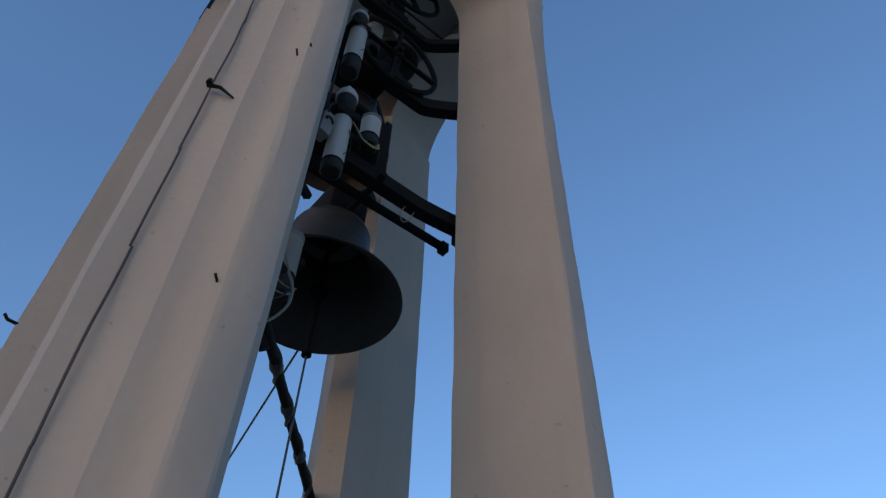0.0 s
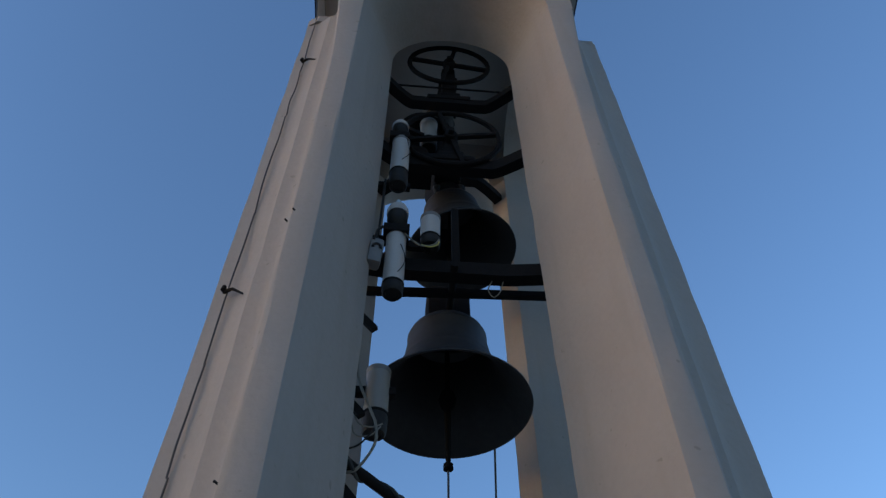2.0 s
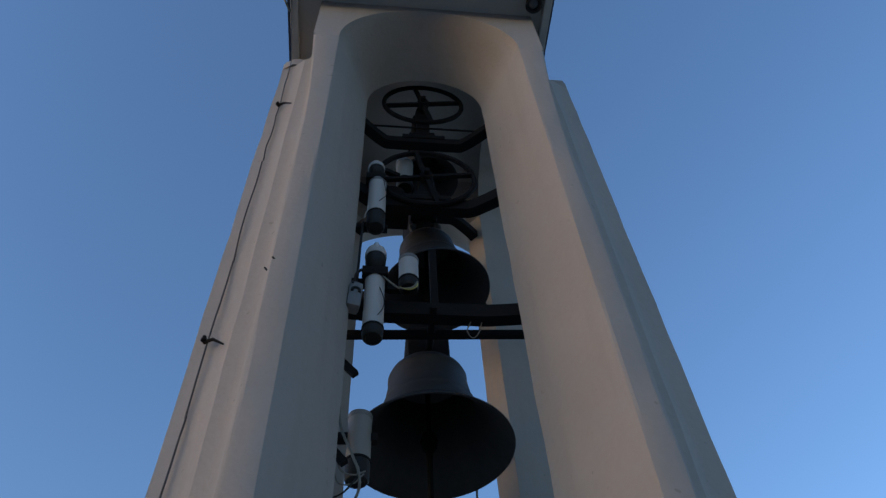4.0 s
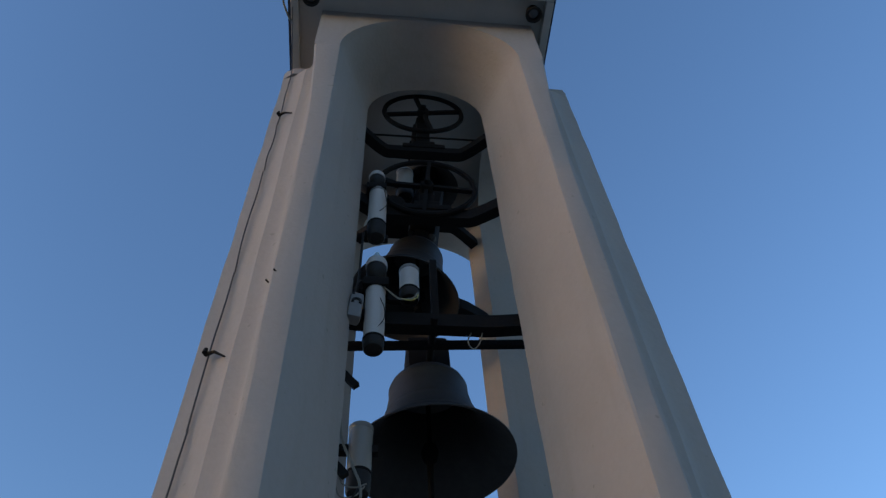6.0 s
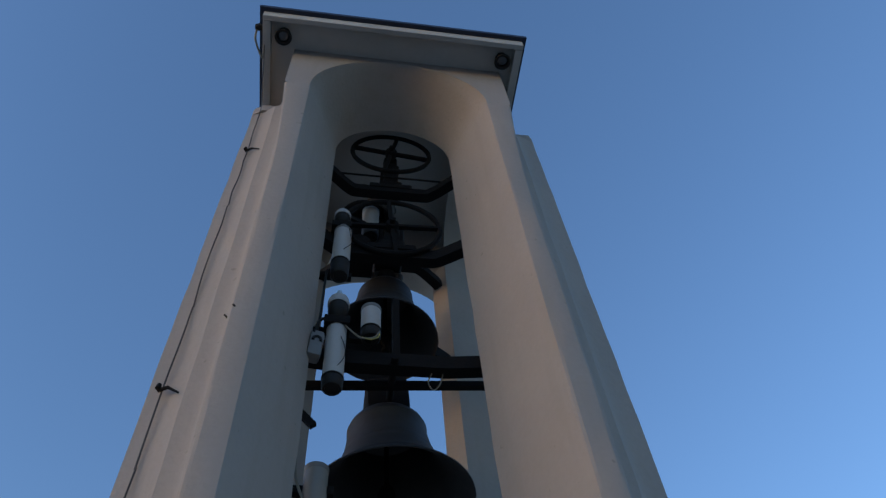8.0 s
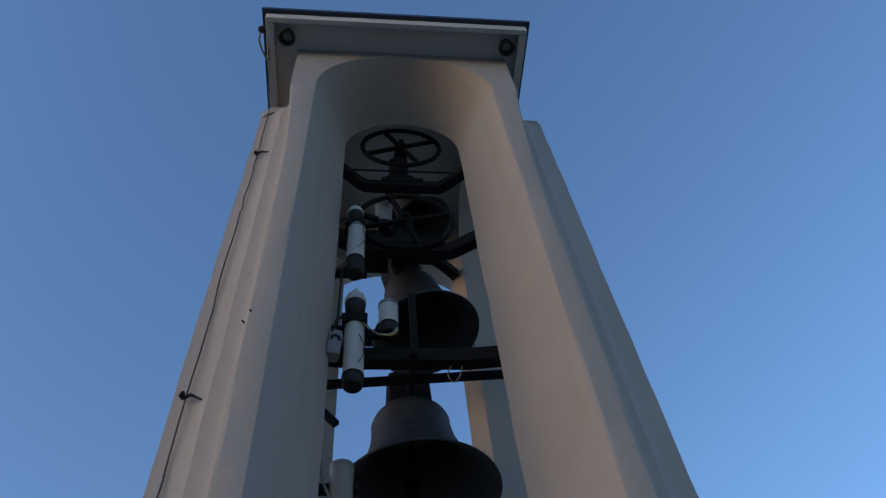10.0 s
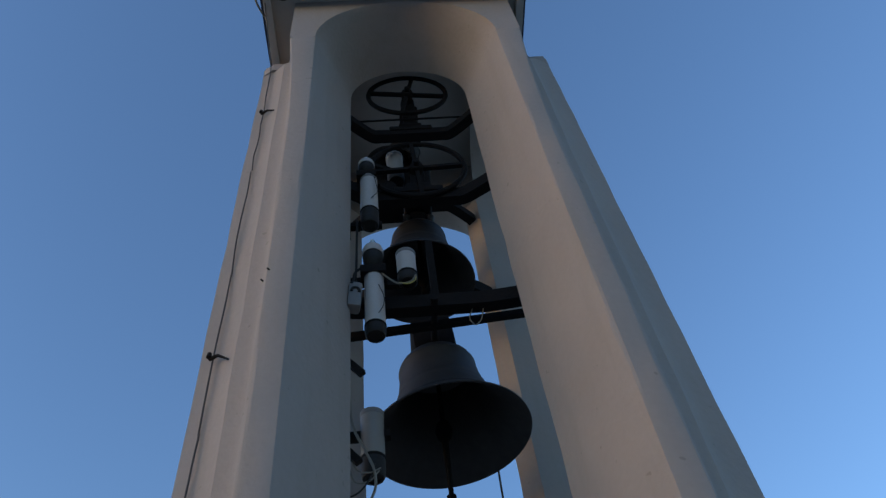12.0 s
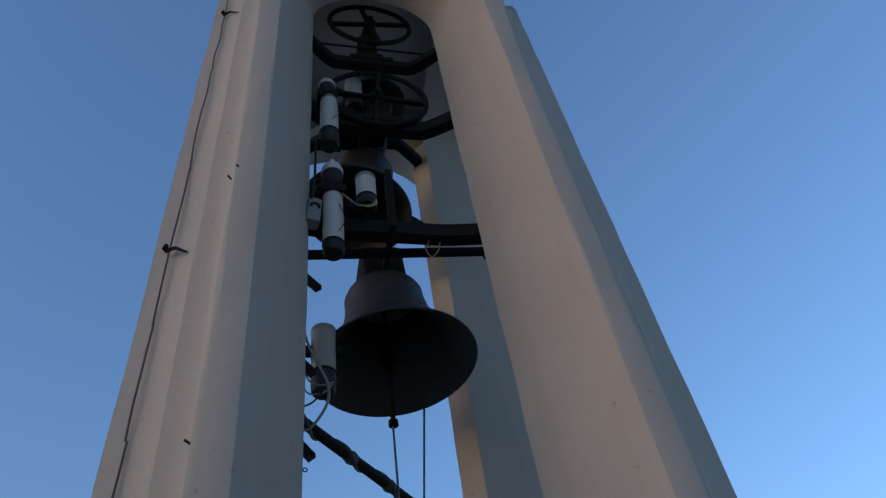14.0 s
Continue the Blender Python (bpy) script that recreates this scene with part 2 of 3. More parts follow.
def arch_panel(side, rise=0.925):
    """The wall above the springing of one arch: a flat outer face, its hollow splayed inwards."""
    bm = bmesh.new()
    n = 40
    yo, yi = (-1.555, -0.80) if not side else (-1.613, -0.80)
    ro, w = (R_OUT, FACE) if not side else (R_OUT, 1.14)
    e = rise
    top = TOP + 0.09 - SPRING - (0.11 if side else 0)

    def edge(th):
        dx, dz = math.cos(th), math.sin(th)
        t = min(w / abs(dx) if abs(dx) > 1e-6 else 1e9, top / dz if dz > 1e-6 else 1e9)
        if side:
            # shoulders cut off towards the corners
            t = min(t, 1.355 / (abs(dx) + dz))
        return dx * t, dz * t
    rows = []
    corner = math.atan2(top, w)
    turns = [math.pi * i / n for i in range(n + 1)]
    turns[round(corner / math.pi * n)] = corner
    turns[round((1 - corner / math.pi) * n)] = math.pi - corner
    for th in turns:
        c, s = math.cos(th), math.sin(th)
        po, pi_ = (ro * c, yo, SPRING + e * s), (R_IN * c, yi, SPRING + 0.68 * s)
        # a narrow chamfer over the mouth of the arch
        ring = [(po[0] * 1.006, yo, SPRING + e * 1.03 * s), (po[0], yo + 0.03, SPRING + e * s)] if not side else [po]
        for k in range(1, 6):
            f = k / 6
            ring.append(tuple(po[q] + (pi_[q] - po[q]) * f for q in range(3)))
        b = edge(th)
        ring += [pi_, (b[0], yi - (0.1 if side else 0), SPRING + b[1]), (b[0], yo + (0.058 if side else 0), SPRING + b[1])]
        rows.append([bm.verts.new(p) for p in ring])
    m = len(rows[0])
    for a, b in zip(rows, rows[1:]):
        for j in range(m):
            bm.faces.new((a[j], a[(j + 1) % m], b[(j + 1) % m], b[j]))
    bm.faces.new(rows[0])
    bm.faces.new(rows[-1][::-1])
    return bm


def build_tower():
    tw = thing("bell_tower", pose(XC, YC, 0), "tall white plastered concrete bell tower with four open arches", "bell tower")
    o = pier_outline()
    full = [o[0]] + worn(o[0], o[1], o[2]) + worn(o[1], o[2], o[3]) + flute(o[2], o[3], 0.06) + [o[3]] + flute(o[3], o[4], 0.032) + o[4:]
    for i, (sx, sy) in enumerate(((1, 1), (-1, 1), (-1, -1), (1, -1))):
        wide = 0.06 if sy < 0 else 0.0
        pts = [(x * sx - sx * wide * (x < -1.5), y * sy) for x, y in full]
        part("pier", hand_laid(pts, 0, SPRING, front=True, fall=1.0 if sx > 0 else 2.2), PLASTER, tw, "white plastered pier with fluted outer corner", smooth=True, crease=19)
        # the fluted corner runs on a little higher, outside the arch wall, and ends in a level top
        yb = -1.21 if sx > 0 else -1.15
        blk = [(-FACE + 0.03, yb), (-1.46 - 0.1 * (sx < 0), yb), (-1.57, -1.14), (-1.585, -0.96), (-FACE + 0.03, -0.80)]
        bm = prism([(x * sx - sx * wide * (x < -1.5), y * sy) for x, y in blk], SPRING - 0.03, 9.35 if sx > 0 else 9.33)
        es = [e for e in bm.edges if all(v.co.z > SPRING + 0.01 for v in e.verts)]
        bmesh.ops.bevel(bm, geom=es, offset=0.015, segments=2, profile=0.5, affect="EDGES")
        part("corner_block", bm, PLASTER, tw, crease=18)
    for i in range(4):
        p = part("arch_wall", arch_panel(i % 2 == 1, 0.74 if i == 2 else 0.925), PLASTER, tw, "white plastered wall over a round arch", smooth=True, crease=20)
        p.matrix_basis = pose(0, 0, 0, 0, 0, 90 * i)
    # the cap: soffit slab with a proud lip, roof sheet and a low hipped roof
    cx = 1.655 - XC
    x0, x1, y0, y1 = cx - 1.52, cx + 1.52, -1.955, 1.66
    part("soffit", box((x0 + 0.09, y0 + 0.06, TOP + 0.09), (x1 - 0.09, y1 - 0.09, TOP + 0.12)), SOFFIT, tw, "grey plastered soffit under the cap")
    for lo, hi in (((x0, y0, TOP - 0.03), (x1, y0 + 0.06, TOP + 0.12)), ((x0, y1 - 0.09, TOP - 0.03), (x1, y1, TOP + 0.12)),
                   ((x0, y0 + 0.062, TOP - 0.03), (x0 + 0.09, y1 - 0.092, TOP + 0.12)), ((x1 - 0.09, y0 + 0.062, TOP - 0.03), (x1, y1 - 0.092, TOP + 0.12))):
        part("cornice", box(lo, hi, 0.008), SOFFIT, tw)
    bm = bmesh.new()
    e = 0.05
    lo = [bm.verts.new(p) for p in ((x0 - e, y0 - e, TOP + 0.12), (x1 + e, y0 - e, TOP + 0.12), (x1 + e, y1 + e, TOP + 0.12), (x0 - e, y1 + e, TOP + 0.12))]
    mid = [bm.verts.new(v.co + Vector((0, 0, 0.06))) for v in lo]
    rid = [bm.verts.new(((x0 + x1) / 2, -0.5, TOP + 0.9)), bm.verts.new(((x0 + x1) / 2, 0.5, TOP + 0.9))]
    bm.faces.new(lo[::-1])
    for i in range(4):
        bm.faces.new((lo[i], lo[(i + 1) % 4], mid[(i + 1) % 4], mid[i]))
    bm.faces.new((mid[0], mid[1], rid[0]))
    bm.faces.new((mid[1], mid[2], rid[1], rid[0]))
    bm.faces.new((mid[2], mid[3], rid[1]))
    bm.faces.new((mid[3], mid[0], rid[0], rid[1]))
    part("roof", bm, ROOF, tw, "dark metal roof sheet over the cap", smooth=False)
    return tw


build_tower()


def build_spotlights():
    src = thing("soffit_spotlight", pose(0.371, 2.08, TOP), "round black recessed spotlight in the grey soffit", "lamp", "spotlights under the cap")
    part("housing", lathe([(0.055, 0.09), (0.072, 0.09), (0.072, -0.004), (0.095, -0.03), (0.1, -0.045), (0.09, -0.055), (0.075, -0.05), (0.06, -0.03)], 32), RUBBER, src, "black ring housing")
    part("lens", lathe([(0, -0.018), (0.03, -0.02), (0.058, -0.012), (0.058, -0.004), (0, -0.004)], 32), LAMPGLASS, src, "dark glass lens")
    for x, y in ((2.956, 2.075),):
        copy_thing(src, pose(x, y, TOP))


build_spotlights()


# ---- bells ----
def bell_profile(r, h, full=0.0):
    """Outer then inner line of a bell with mouth radius r and height h, mouth at z = -h; full: swells the waist."""
    out = [(0.0, 0.0), (0.27, 0.0), (0.37, -0.02), (0.44, -0.055), (0.48, -0.10), (0.492, -0.14), (0.503, -0.15), (0.503, -0.165), (0.495, -0.18), (0.505, -0.30), (0.53, -0.43),
           (0.555, -0.51), (0.566, -0.52), (0.568, -0.535), (0.60, -0.60), (0.66, -0.69), (0.735, -0.78), (0.765, -0.805), (0.768, -0.82), (0.86, -0.90), (0.96, -0.965), (0.995, -0.985), (1.0, -1.0)]
    inn = [(0.985, -1.0), (0.92, -0.96), (0.80, -0.87), (0.68, -0.76), (0.58, -0.62), (0.51, -0.46), (0.47, -0.28), (0.45, -0.12), (0.36, -0.06), (0.0, -0.05)]
    return [(a * r * (1 + full * math.sin(math.pi * -b)), b * h) for a, b in out + inn]


def build_bell(pivot_z, drop, r, h, label, arms=0.0, wheel=None, reach=0.1, stock=0.42, crest=0.16, full=0.04):
    """A bell that swings on a level axle along y through its pose; drop: from axle to crown."""
    b = thing("swinging_bell", pose(XC, YC, pivot_z), label, "bell", "bells of the tower")
    bm = lathe(bell_profile(r, h, full), 64, m=pose(0, 0, -drop))
    part("bell_body", bm, BRONZE, b, "dark weathered bronze bell body")
    # canons and headstock
    bm = bmesh.new()
    for k in range(4):
        a = math.pi / 4 + k * math.pi / 2
        c, s = math.cos(a), math.sin(a)
        tube(curve_pts([(0.10 * c, 0.10 * s, -drop - 0.01), (0.19 * c, 0.19 * s, -drop + 0.07), (0.15 * c, 0.15 * s, -drop + 0.15), (0.04 * c, 0.04 * s, -drop + 0.17)], 5), 0.033 * r / 0.5, 8, bm)
    part("crown_loops", bm, BRONZE, b)
    part("headstock", box((-0.17 * r / 0.6, -stock, -0.07), (0.17 * r / 0.6, stock, crest), 0.06), IRON, b, "black iron headstock beam")
    part("collar", lathe([(0, -drop - 0.01), (0.21 * r / 0.6, -drop - 0.005), (0.22 * r / 0.6, -drop + 0.02), (0.17 * r / 0.6, -drop + 0.05), (0.16 * r / 0.6, 0.02), (0, 0.02)], 28), IRON, b, "black iron collar under the headstock")
    for y in (-0.12, 0.12) if stock > 0.3 else ():
        for x in (-0.13 * r / 0.55, 0.13 * r / 0.55):
            part("tie_bolt", tube([(x, y, -drop - 0.015), (x, y, crest + 0.04)], 0.014, 8), IRON, b)
        part("clamp_plate", box((-0.17 * r / 0.55, y - 0.035, crest + 0.003), (0.17 * r / 0.55, y + 0.035, crest + 0.022), 0.003), IRON, b)
    part("axle", tube([(0, -0.72, 0), (0, 0.72, 0)], 0.03, 14), IRON, b, "iron axle")
    # clapper, hinged inside the crown
    hinge, tail = -drop - 0.06 * h, reach
    bm = tube([(0, 0, 0), (0, 0, -0.8 * h)], 0.02, 10)
    lathe([(0, 0.09), (0.05, 0.07), (0.07, 0.0), (0.05, -0.07), (0.026, -0.1), (0.018, -0.06 - tail), (0.034, -0.07 - tail), (0.036, -0.11 - tail), (0.016, -0.12 - tail), (0, -0.12 - tail)], 18, bm, pose(0, 0, -0.85 * h))
    cl = part("clapper", bm, BLACKENED, b, "iron clapper with a tail below the mouth")
    cl.matrix_basis = pose(0, 0, hinge)
    if arms:
        tilt = math.tan(radians(2))
        part("lever_bar", bar_along([(-arms, -0.41, -arms * tilt), (arms, -0.41, arms * tilt)], 0.05, 0.062), IRON, b, "long thin black lever bar")
        for sx in (-1, 1):
            part("bar_end_block", box((sx * arms - 0.035, -0.45, sx * arms * tilt - 0.06), (sx * arms + 0.035, -0.37, sx * arms * tilt + 0.04), 0.008), IRON, b)
    if wheel:
        wr, wy = wheel
        bm = tube([(wr * math.cos(2 * math.pi * i / 56), wy, wr * math.sin(2 * math.pi * i / 56)) for i in range(56)], 0.028, 8, closed=True)
        part("wheel_rim", bm, IRON, b, "iron swing wheel rim")
        for k in range(4):
            a = math.pi * k / 2 + 0.1
            part("spoke", bar_along([(0.05 * math.cos(a), wy, 0.05 * math.sin(a)), (wr * math.cos(a), wy, wr * math.sin(a))], 0.045, 0.04), IRON, b)
        part("hub", lathe([(0, -0.05), (0.06, -0.05), (0.07, -0.03), (0.07, 0.03), (0.06, 0.05), (0, 0.05)], 20, m=pose(0, wy, 0, 90, 0, 0)), IRON, b)
    return b, cl, hinge


PIVOT_LOW, PIVOT_MID, PIVOT_TOP = 5.89, 7.97, 9.64
BELL_LOW = build_bell(PIVOT_LOW, 0.01, 0.635, 0.81, "large dark bronze bell hanging lowest, on a thin lever bar", arms=0.84, reach=0.50, stock=0.24, crest=0.3)
BELL_MID = build_bell(PIVOT_MID, 0.28, 0.525, 0.79, "medium dark bronze bell with an iron swing wheel", wheel=(0.49, -0.62), crest=0.42, full=0.12)
BELL_TOP = build_bell(PIVOT_TOP, 0.14, 0.36, 0.62, "small dark bronze bell near the ceiling with a spoked swing wheel", wheel=(0.46, -0.62))


def build_beams():
    """Two bowed iron beams under each bell, with a post for the axle."""
    def one(z, front, mid, end, h, post, label):
        s = -1 if front else 1
        b = thing("support_beam", pose(XC, YC, z), label, "beam", "bell support beams")
        ym = s * mid
        ye = s * end
        k = 0.45
        half = curve_pts([(0, ym, 0), (k - 0.12, ym, 0), (k, ym + (ye - ym) * 0.06, 0), (0.66, ym + (ye - ym) * 0.55, 0), (0.80, ym + (ye - ym) * 0.93, 0), (0.95, ye, 0)], 4)
        pts = [(-p.x, p.y, p.z) for p in half[:0:-1]] + [tuple(p) for p in half]
        part("beam", bar_along(pts, 0.11, h), IRON, b, "bowed black iron beam", crease=30)
        if post:
            bm = box((-0.075, ym - 0.05, h / 2 - 0.01), (0.075, ym + 0.05, post), 0.012)
            box((-0.13, ym - 0.06, h / 2 - 0.02), (0.13, ym + 0.06, h / 2 + 0.13), 0.02, bm)
            box((-0.24, ym - 0.07, h / 2 - 0.03), (0.24, ym + 0.07, h / 2 + 0.05), 0.015, bm)
            part("post", bm, IRON, b, "stepped black bearing stand")
            part("bearing", lathe([(0, -0.06), (0.075, -0.06), (0.085, 0), (0.075, 0.06), (0, 0.06)], 18, m=pose(0, ym, post, 90, 0, 0)), IRON, b)
        else:
            # a flat upright bar stands on the low beam before the middle bell
            part("upright_bar", box((-0.01, ym - 0.05, h / 2 - 0.01), (0.05, ym + 0.03, 0.79), 0.006), IRON, b, "upright black iron bar")
        for sx in (-1, 1):
            part("wall_plate", box((sx * 0.84 - 0.02, ye * 0.96 - 0.08, -0.11), (sx * 0.84 + 0.02, ye * 0.96 + 0.08, 0.11), 0.004), IRON, b)
    for z, mid, end, h, post in ((8.9, 0.49, 0.84, 0.11, 0.73), (7.55, 0.54, 0.80, 0.15, 0.42), (5.93, 0.60, 0.65, 0.14, 0)):
        for front in ((True, False) if post else (True,)):
            one(z - (0.06 if not front and h > 0.12 else 0), front, mid, end, h, post, "bowed black iron beam carrying a bell axle between the piers")


build_beams()


def build_hammers():
    """A fixed hammer off the lip of the large bell, on a rod from the far pier, and a rod under the ceiling."""
    x, y, z, r = 2.31, 3.93, 5.33, 0.045
    h = thing("bell_hammer", pose(x, y, z), "small black hammer on a rod beside the large bell", "hammer")
    part("head", lathe([(0, -r), (r * 0.8, -r * 0.9), (r, -r * 0.3), (r, r * 0.4), (r * 0.7, r * 0.9), (0, r)], 20, m=pose(0, 0, 0, 0, 70, 0)), IRON, h)
    part("rod", tube([(0, 0, 0), (0.16, 0.59, 0.47)], 0.02, 8), IRON, h)
    t = thing("cross_rod", pose(XC, 3.2, 9.05), "thin iron rod across the opening under the top wheel", "rod")
    part("rod", tube([(-0.72, 0, 0), (0.72, 0, 0)], 0.012, 8), IRON, t)


build_hammers()


def build_motor():
    """The drive of the middle bell: a ribbed black housing on the beam beside the wheel."""
    m = thing("drive_motor", pose(1.40, 3.46, 7.63), "black ribbed drive motor on the beam beside the wheel", "motor")
    part("housing", box((-0.15, -0.13, 0.04), (0.15, 0.13, 0.31), 0.05), IRON, m)
    for k in range(6):
        part("rib", box((-0.156, -0.136, 0.075 + 0.038 * k), (0.156, 0.136, 0.087 + 0.038 * k), 0.003), IRON, m)
    part("foot_plate", box((-0.18, -0.17, 0.0), (0.16, 0.15, 0.04), 0.006), IRON, m)
    part("end_cover", lathe([(0, 0), (0.10, 0), (0.115, 0.015), (0.115, 0.05), (0.09, 0.065), (0, 0.07)], 24, m=pose(0, -0.128, 0.18, 90, 0, 0)), IRON, m, "round black end cover")


build_motor()


# ---- strikers, casings and cables on the near inner edge ----
def casing(name, x, y, z0, z1, r, label, mat, cap=0.16, foot=0.12, lid=True):
    """A hanging striker: a pale cylinder with a dark foot."""
    s = thing(name, pose(x, y, z0), label, "bell striker", "bell strikers")
    L = z1 - z0
    body = part("casing", lathe([(0, 0), (r * 0.97, 0), (r, 0.01), (r, L - 0.01), (r * 0.97, L), (0, L)], 28), mat, s, "pale cylindrical casing")
    part("foot_cap", lathe([(0, -foot + 0.012), (r * 0.62, -foot + 0.012), (r * 0.66, -foot), (r * 0.86, -foot), (r * 0.97, -foot + 0.014), (r * 1.0, -foot * 0.6), (r * 1.02, -0.004), (0, -0.004)], 28), RUBBER, s, "black end cap")
    part("end_ring", lathe([(r * 0.9, -0.012), (r * 1.06, -0.01), (r * 1.06, 0.008), (r * 0.9, 0.01)], 28), IRON, body, "thin black clamp ring")
    if lid:
        part("rim_band", lathe([(r * 1.005, L - 0.03), (r * 1.05, L - 0.025), (r * 1.05, L + 0.008), (r * 0.5, L + 0.02), (0, L + 0.02)], 28), GREYBOX, body, "grey rim band")
    return s


def jar(x, y, z0, z1, r, label):
    s = thing("signal_beacon", pose(x, y, z0), label, "beacon", "pale capped jars on the strikers")
    L = z1 - z0
    part("jar_body", lathe([(0, -0.06), (r * 0.42, -0.06), (r * 0.42, L * 0.10), (r * 0.55, L * 0.14), (r * 0.9, L * 0.22), (r * 1.02, L * 0.32), (r * 1.02, L * 0.50), (0, L * 0.50)], 28), RUBBER, s, "dark jar body with a neck")
    part("clamp", box((-r * 1.25, -r * 1.1, -0.095), (r * 1.25, r * 1.1, -0.005), 0.006), IRON, s, "black iron clamp")
    band = part("band", lathe([(0, L * 0.49), (r * 1.08, L * 0.49), (r * 1.1, L * 0.51), (r * 1.1, L * 0.62), (r * 0.98, L * 0.64), (r * 0.98, L * 0.70), (r * 0.72, L * 0.76), (0, L * 0.77)], 28), WHITE, s, "white stepped band")
    part("knob", lathe([(0, L * 0.76), (r * 0.5, L * 0.76), (r * 0.46, L * 0.85), (r * 0.3, L * 0.88), (r * 0.26, L * 0.98), (0, L)], 20), CLEAR, band, "pale blue translucent knob")
    return s


def build_strikers():
    casing("tall_striker", 1.243, 3.09, 7.09, 7.63, 0.083, "tall white striker cylinder hanging beside the middle wheel", WHITE, foot=0.2)
    jar(1.225, 3.09, 7.72, 8.06, 0.075, "black and white capped jar above the tall striker")
    casing("long_striker", 1.262, 3.05, 5.55, 6.13, 0.079, "long white striker cylinder beside the middle bell", WHITE, foot=0.10)
    jar(1.26, 3.05, 6.2, 6.62, 0.082, "black and white jar with a pale knob over the long striker")
    casing("short_striker", 1.533, 3.09, 6.17, 6.44, 0.081, "short white striker cylinder before the middle bell", WHITE, foot=0.1)
    casing("upper_striker", 1.516, 3.34, 8.09, 8.45, 0.088, "small grey-white striker cylinder before the middle wheel", CREAM, foot=0.12)
    casing("low_striker", 1.207, 3.29, 4.55, 4.92, 0.081, "cream striker cylinder at the lip of the large bell", CREAM, foot=0.15)
    # brackets from the pier
    br = thing("striker_bracket", pose(1.08, 3.12, 6.16), "black iron bracket holding a striker to the pier", "bracket", "striker brackets")
    part("arm", box((-0.03, -0.03, -0.03), (0.28, 0.03, 0.03), 0.004), IRON, br)
    part("plate", box((-0.03, -0.08, -0.1), (-0.008, 0.08, 0.1), 0.003), IRON, br)
    for x, y, z in ((1.07, 3.16, 7.66), (1.07, 3.16, 6.99), (1.05, 3.3, 4.75)):
        copy_thing(br, pose(x, y, z))
    arm = thing("bracket_link", pose(1.26, 3.1, 6.17), "black iron arm joining two strikers", "bracket")
    part("link_bar", bar_along([(0, 0, 0), (0.12, 0.03, -0.05), (0.28, 0.02, -0.06)], 0.05, 0.07), IRON, arm)
    arm = thing("bracket_link", pose(1.24, 3.13, 8.0), "black iron arm joining two upper strikers", "bracket")
    part("link_bar", bar_along([(0, 0, 0), (0.27, 0.2, 0.16)], 0.05, 0.05), IRON, arm)
    # junction box with a hooked mark
    jb = thing("junction_box", pose(1.10, 3.0, 5.71, 0, 4, 12), "grey junction box with a round gland on the pier edge", "junction box")
    part("box_body", box((-0.055, -0.05, 0), (0.055, 0.06, 0.28), 0.03), GREYBOX, jb)
    part("gland", tube([(0.03 * math.cos(a), -0.052, 0.16 + 0.035 * math.sin(a)) for a in [math.pi * (i / 10 - 0.1) for i in range(13)]], 0.012, 8), RUBBER, jb, "dark curved gland")
    part("cover_screw", lathe([(0, 0), (0.012, 0), (0.01, 0.008), (0, 0.008)], 10, m=pose(-0.035, -0.05, 0.25, 90)), RUBBER, jb)
    # cables
    def cable(name, pts, r, mat, label):
        t = thing(name, Matrix(), label, "cable", "loose cables")
        part("run", tube(curve_pts(pts, 6), r, 7), mat, t)
    cable("striker_cable", [(1.262, 3.0, 6.2), (1.36, 2.99, 6.06), (1.45, 3.0, 5.98), (1.55, 3.0, 5.99), (1.60, 3.03, 6.1)], 0.0075, CABLE, "grey cable looping between two strikers")
    cable("yellow_lead", [(1.46, 3.0, 5.985), (1.53, 2.995, 5.96), (1.585, 3.0, 6.0), (1.6, 3.03, 6.08)], 0.0055, YELLOW, "thin yellow lead under the short striker")
    cable("box_cable", [(1.10, 3.0, 6.0), (1.12, 2.98, 6.12), (1.19, 3.0, 6.2), (1.26, 3.03, 6.2)], 0.012, RUBBER, "black cable from the junction box to the striker")
    cable("drop_cable", [(1.13, 3.1, 7.0), (1.125, 3.08, 6.6), (1.12, 3.06, 6.25), (1.11, 3.03, 6.0)], 0.011, RUBBER, "black cable hanging down the pier edge")
    cable("low_cable", [(1.06, 3.2, 5.15), (1.08, 3.14, 4.75), (1.17, 3.14, 4.5), (1.22, 3.12, 4.35), (1.22, 3.12, 4.2), (1.13, 3.12, 4.03), (1.05, 3.12, 4.0)], 0.009, CABLE, "pale cable hanging in a long loop beside the large bell")
    cable("coiled_cable", [(1.07, 3.15, 4.5), (1.11, 3.12, 4.36), (1.19, 3.12, 4.33), (1.26, 3.15, 4.38)], 0.005, CABLE, "thin grey cable loop below the low striker")
    cable("coiled_cable", [(1.06, 3.15, 4.42), (1.10, 3.12, 4.27), (1.19, 3.12, 4.27), (1.25, 3.15, 4.36)], 0.005, CABLE, "thin grey cable loop below the low striker")
    cable("coiled_cable", [(1.05, 3.15, 4.18), (1.13, 3.12, 4.2), (1.2, 3.12, 4.3), (1.22, 3.2, 4.45)], 0.006, RUBBER, "thin dark cable loop below the low striker")
    cable("beam_cable", [(2.03, 3.22, 5.86), (2.00, 3.24, 5.78), (2.04, 3.26, 5.72), (2.09, 3.24, 5.76), (2.12, 3.22, 5.87)], 0.005, CABLE, "short pale cable loop hanging under the low beam")
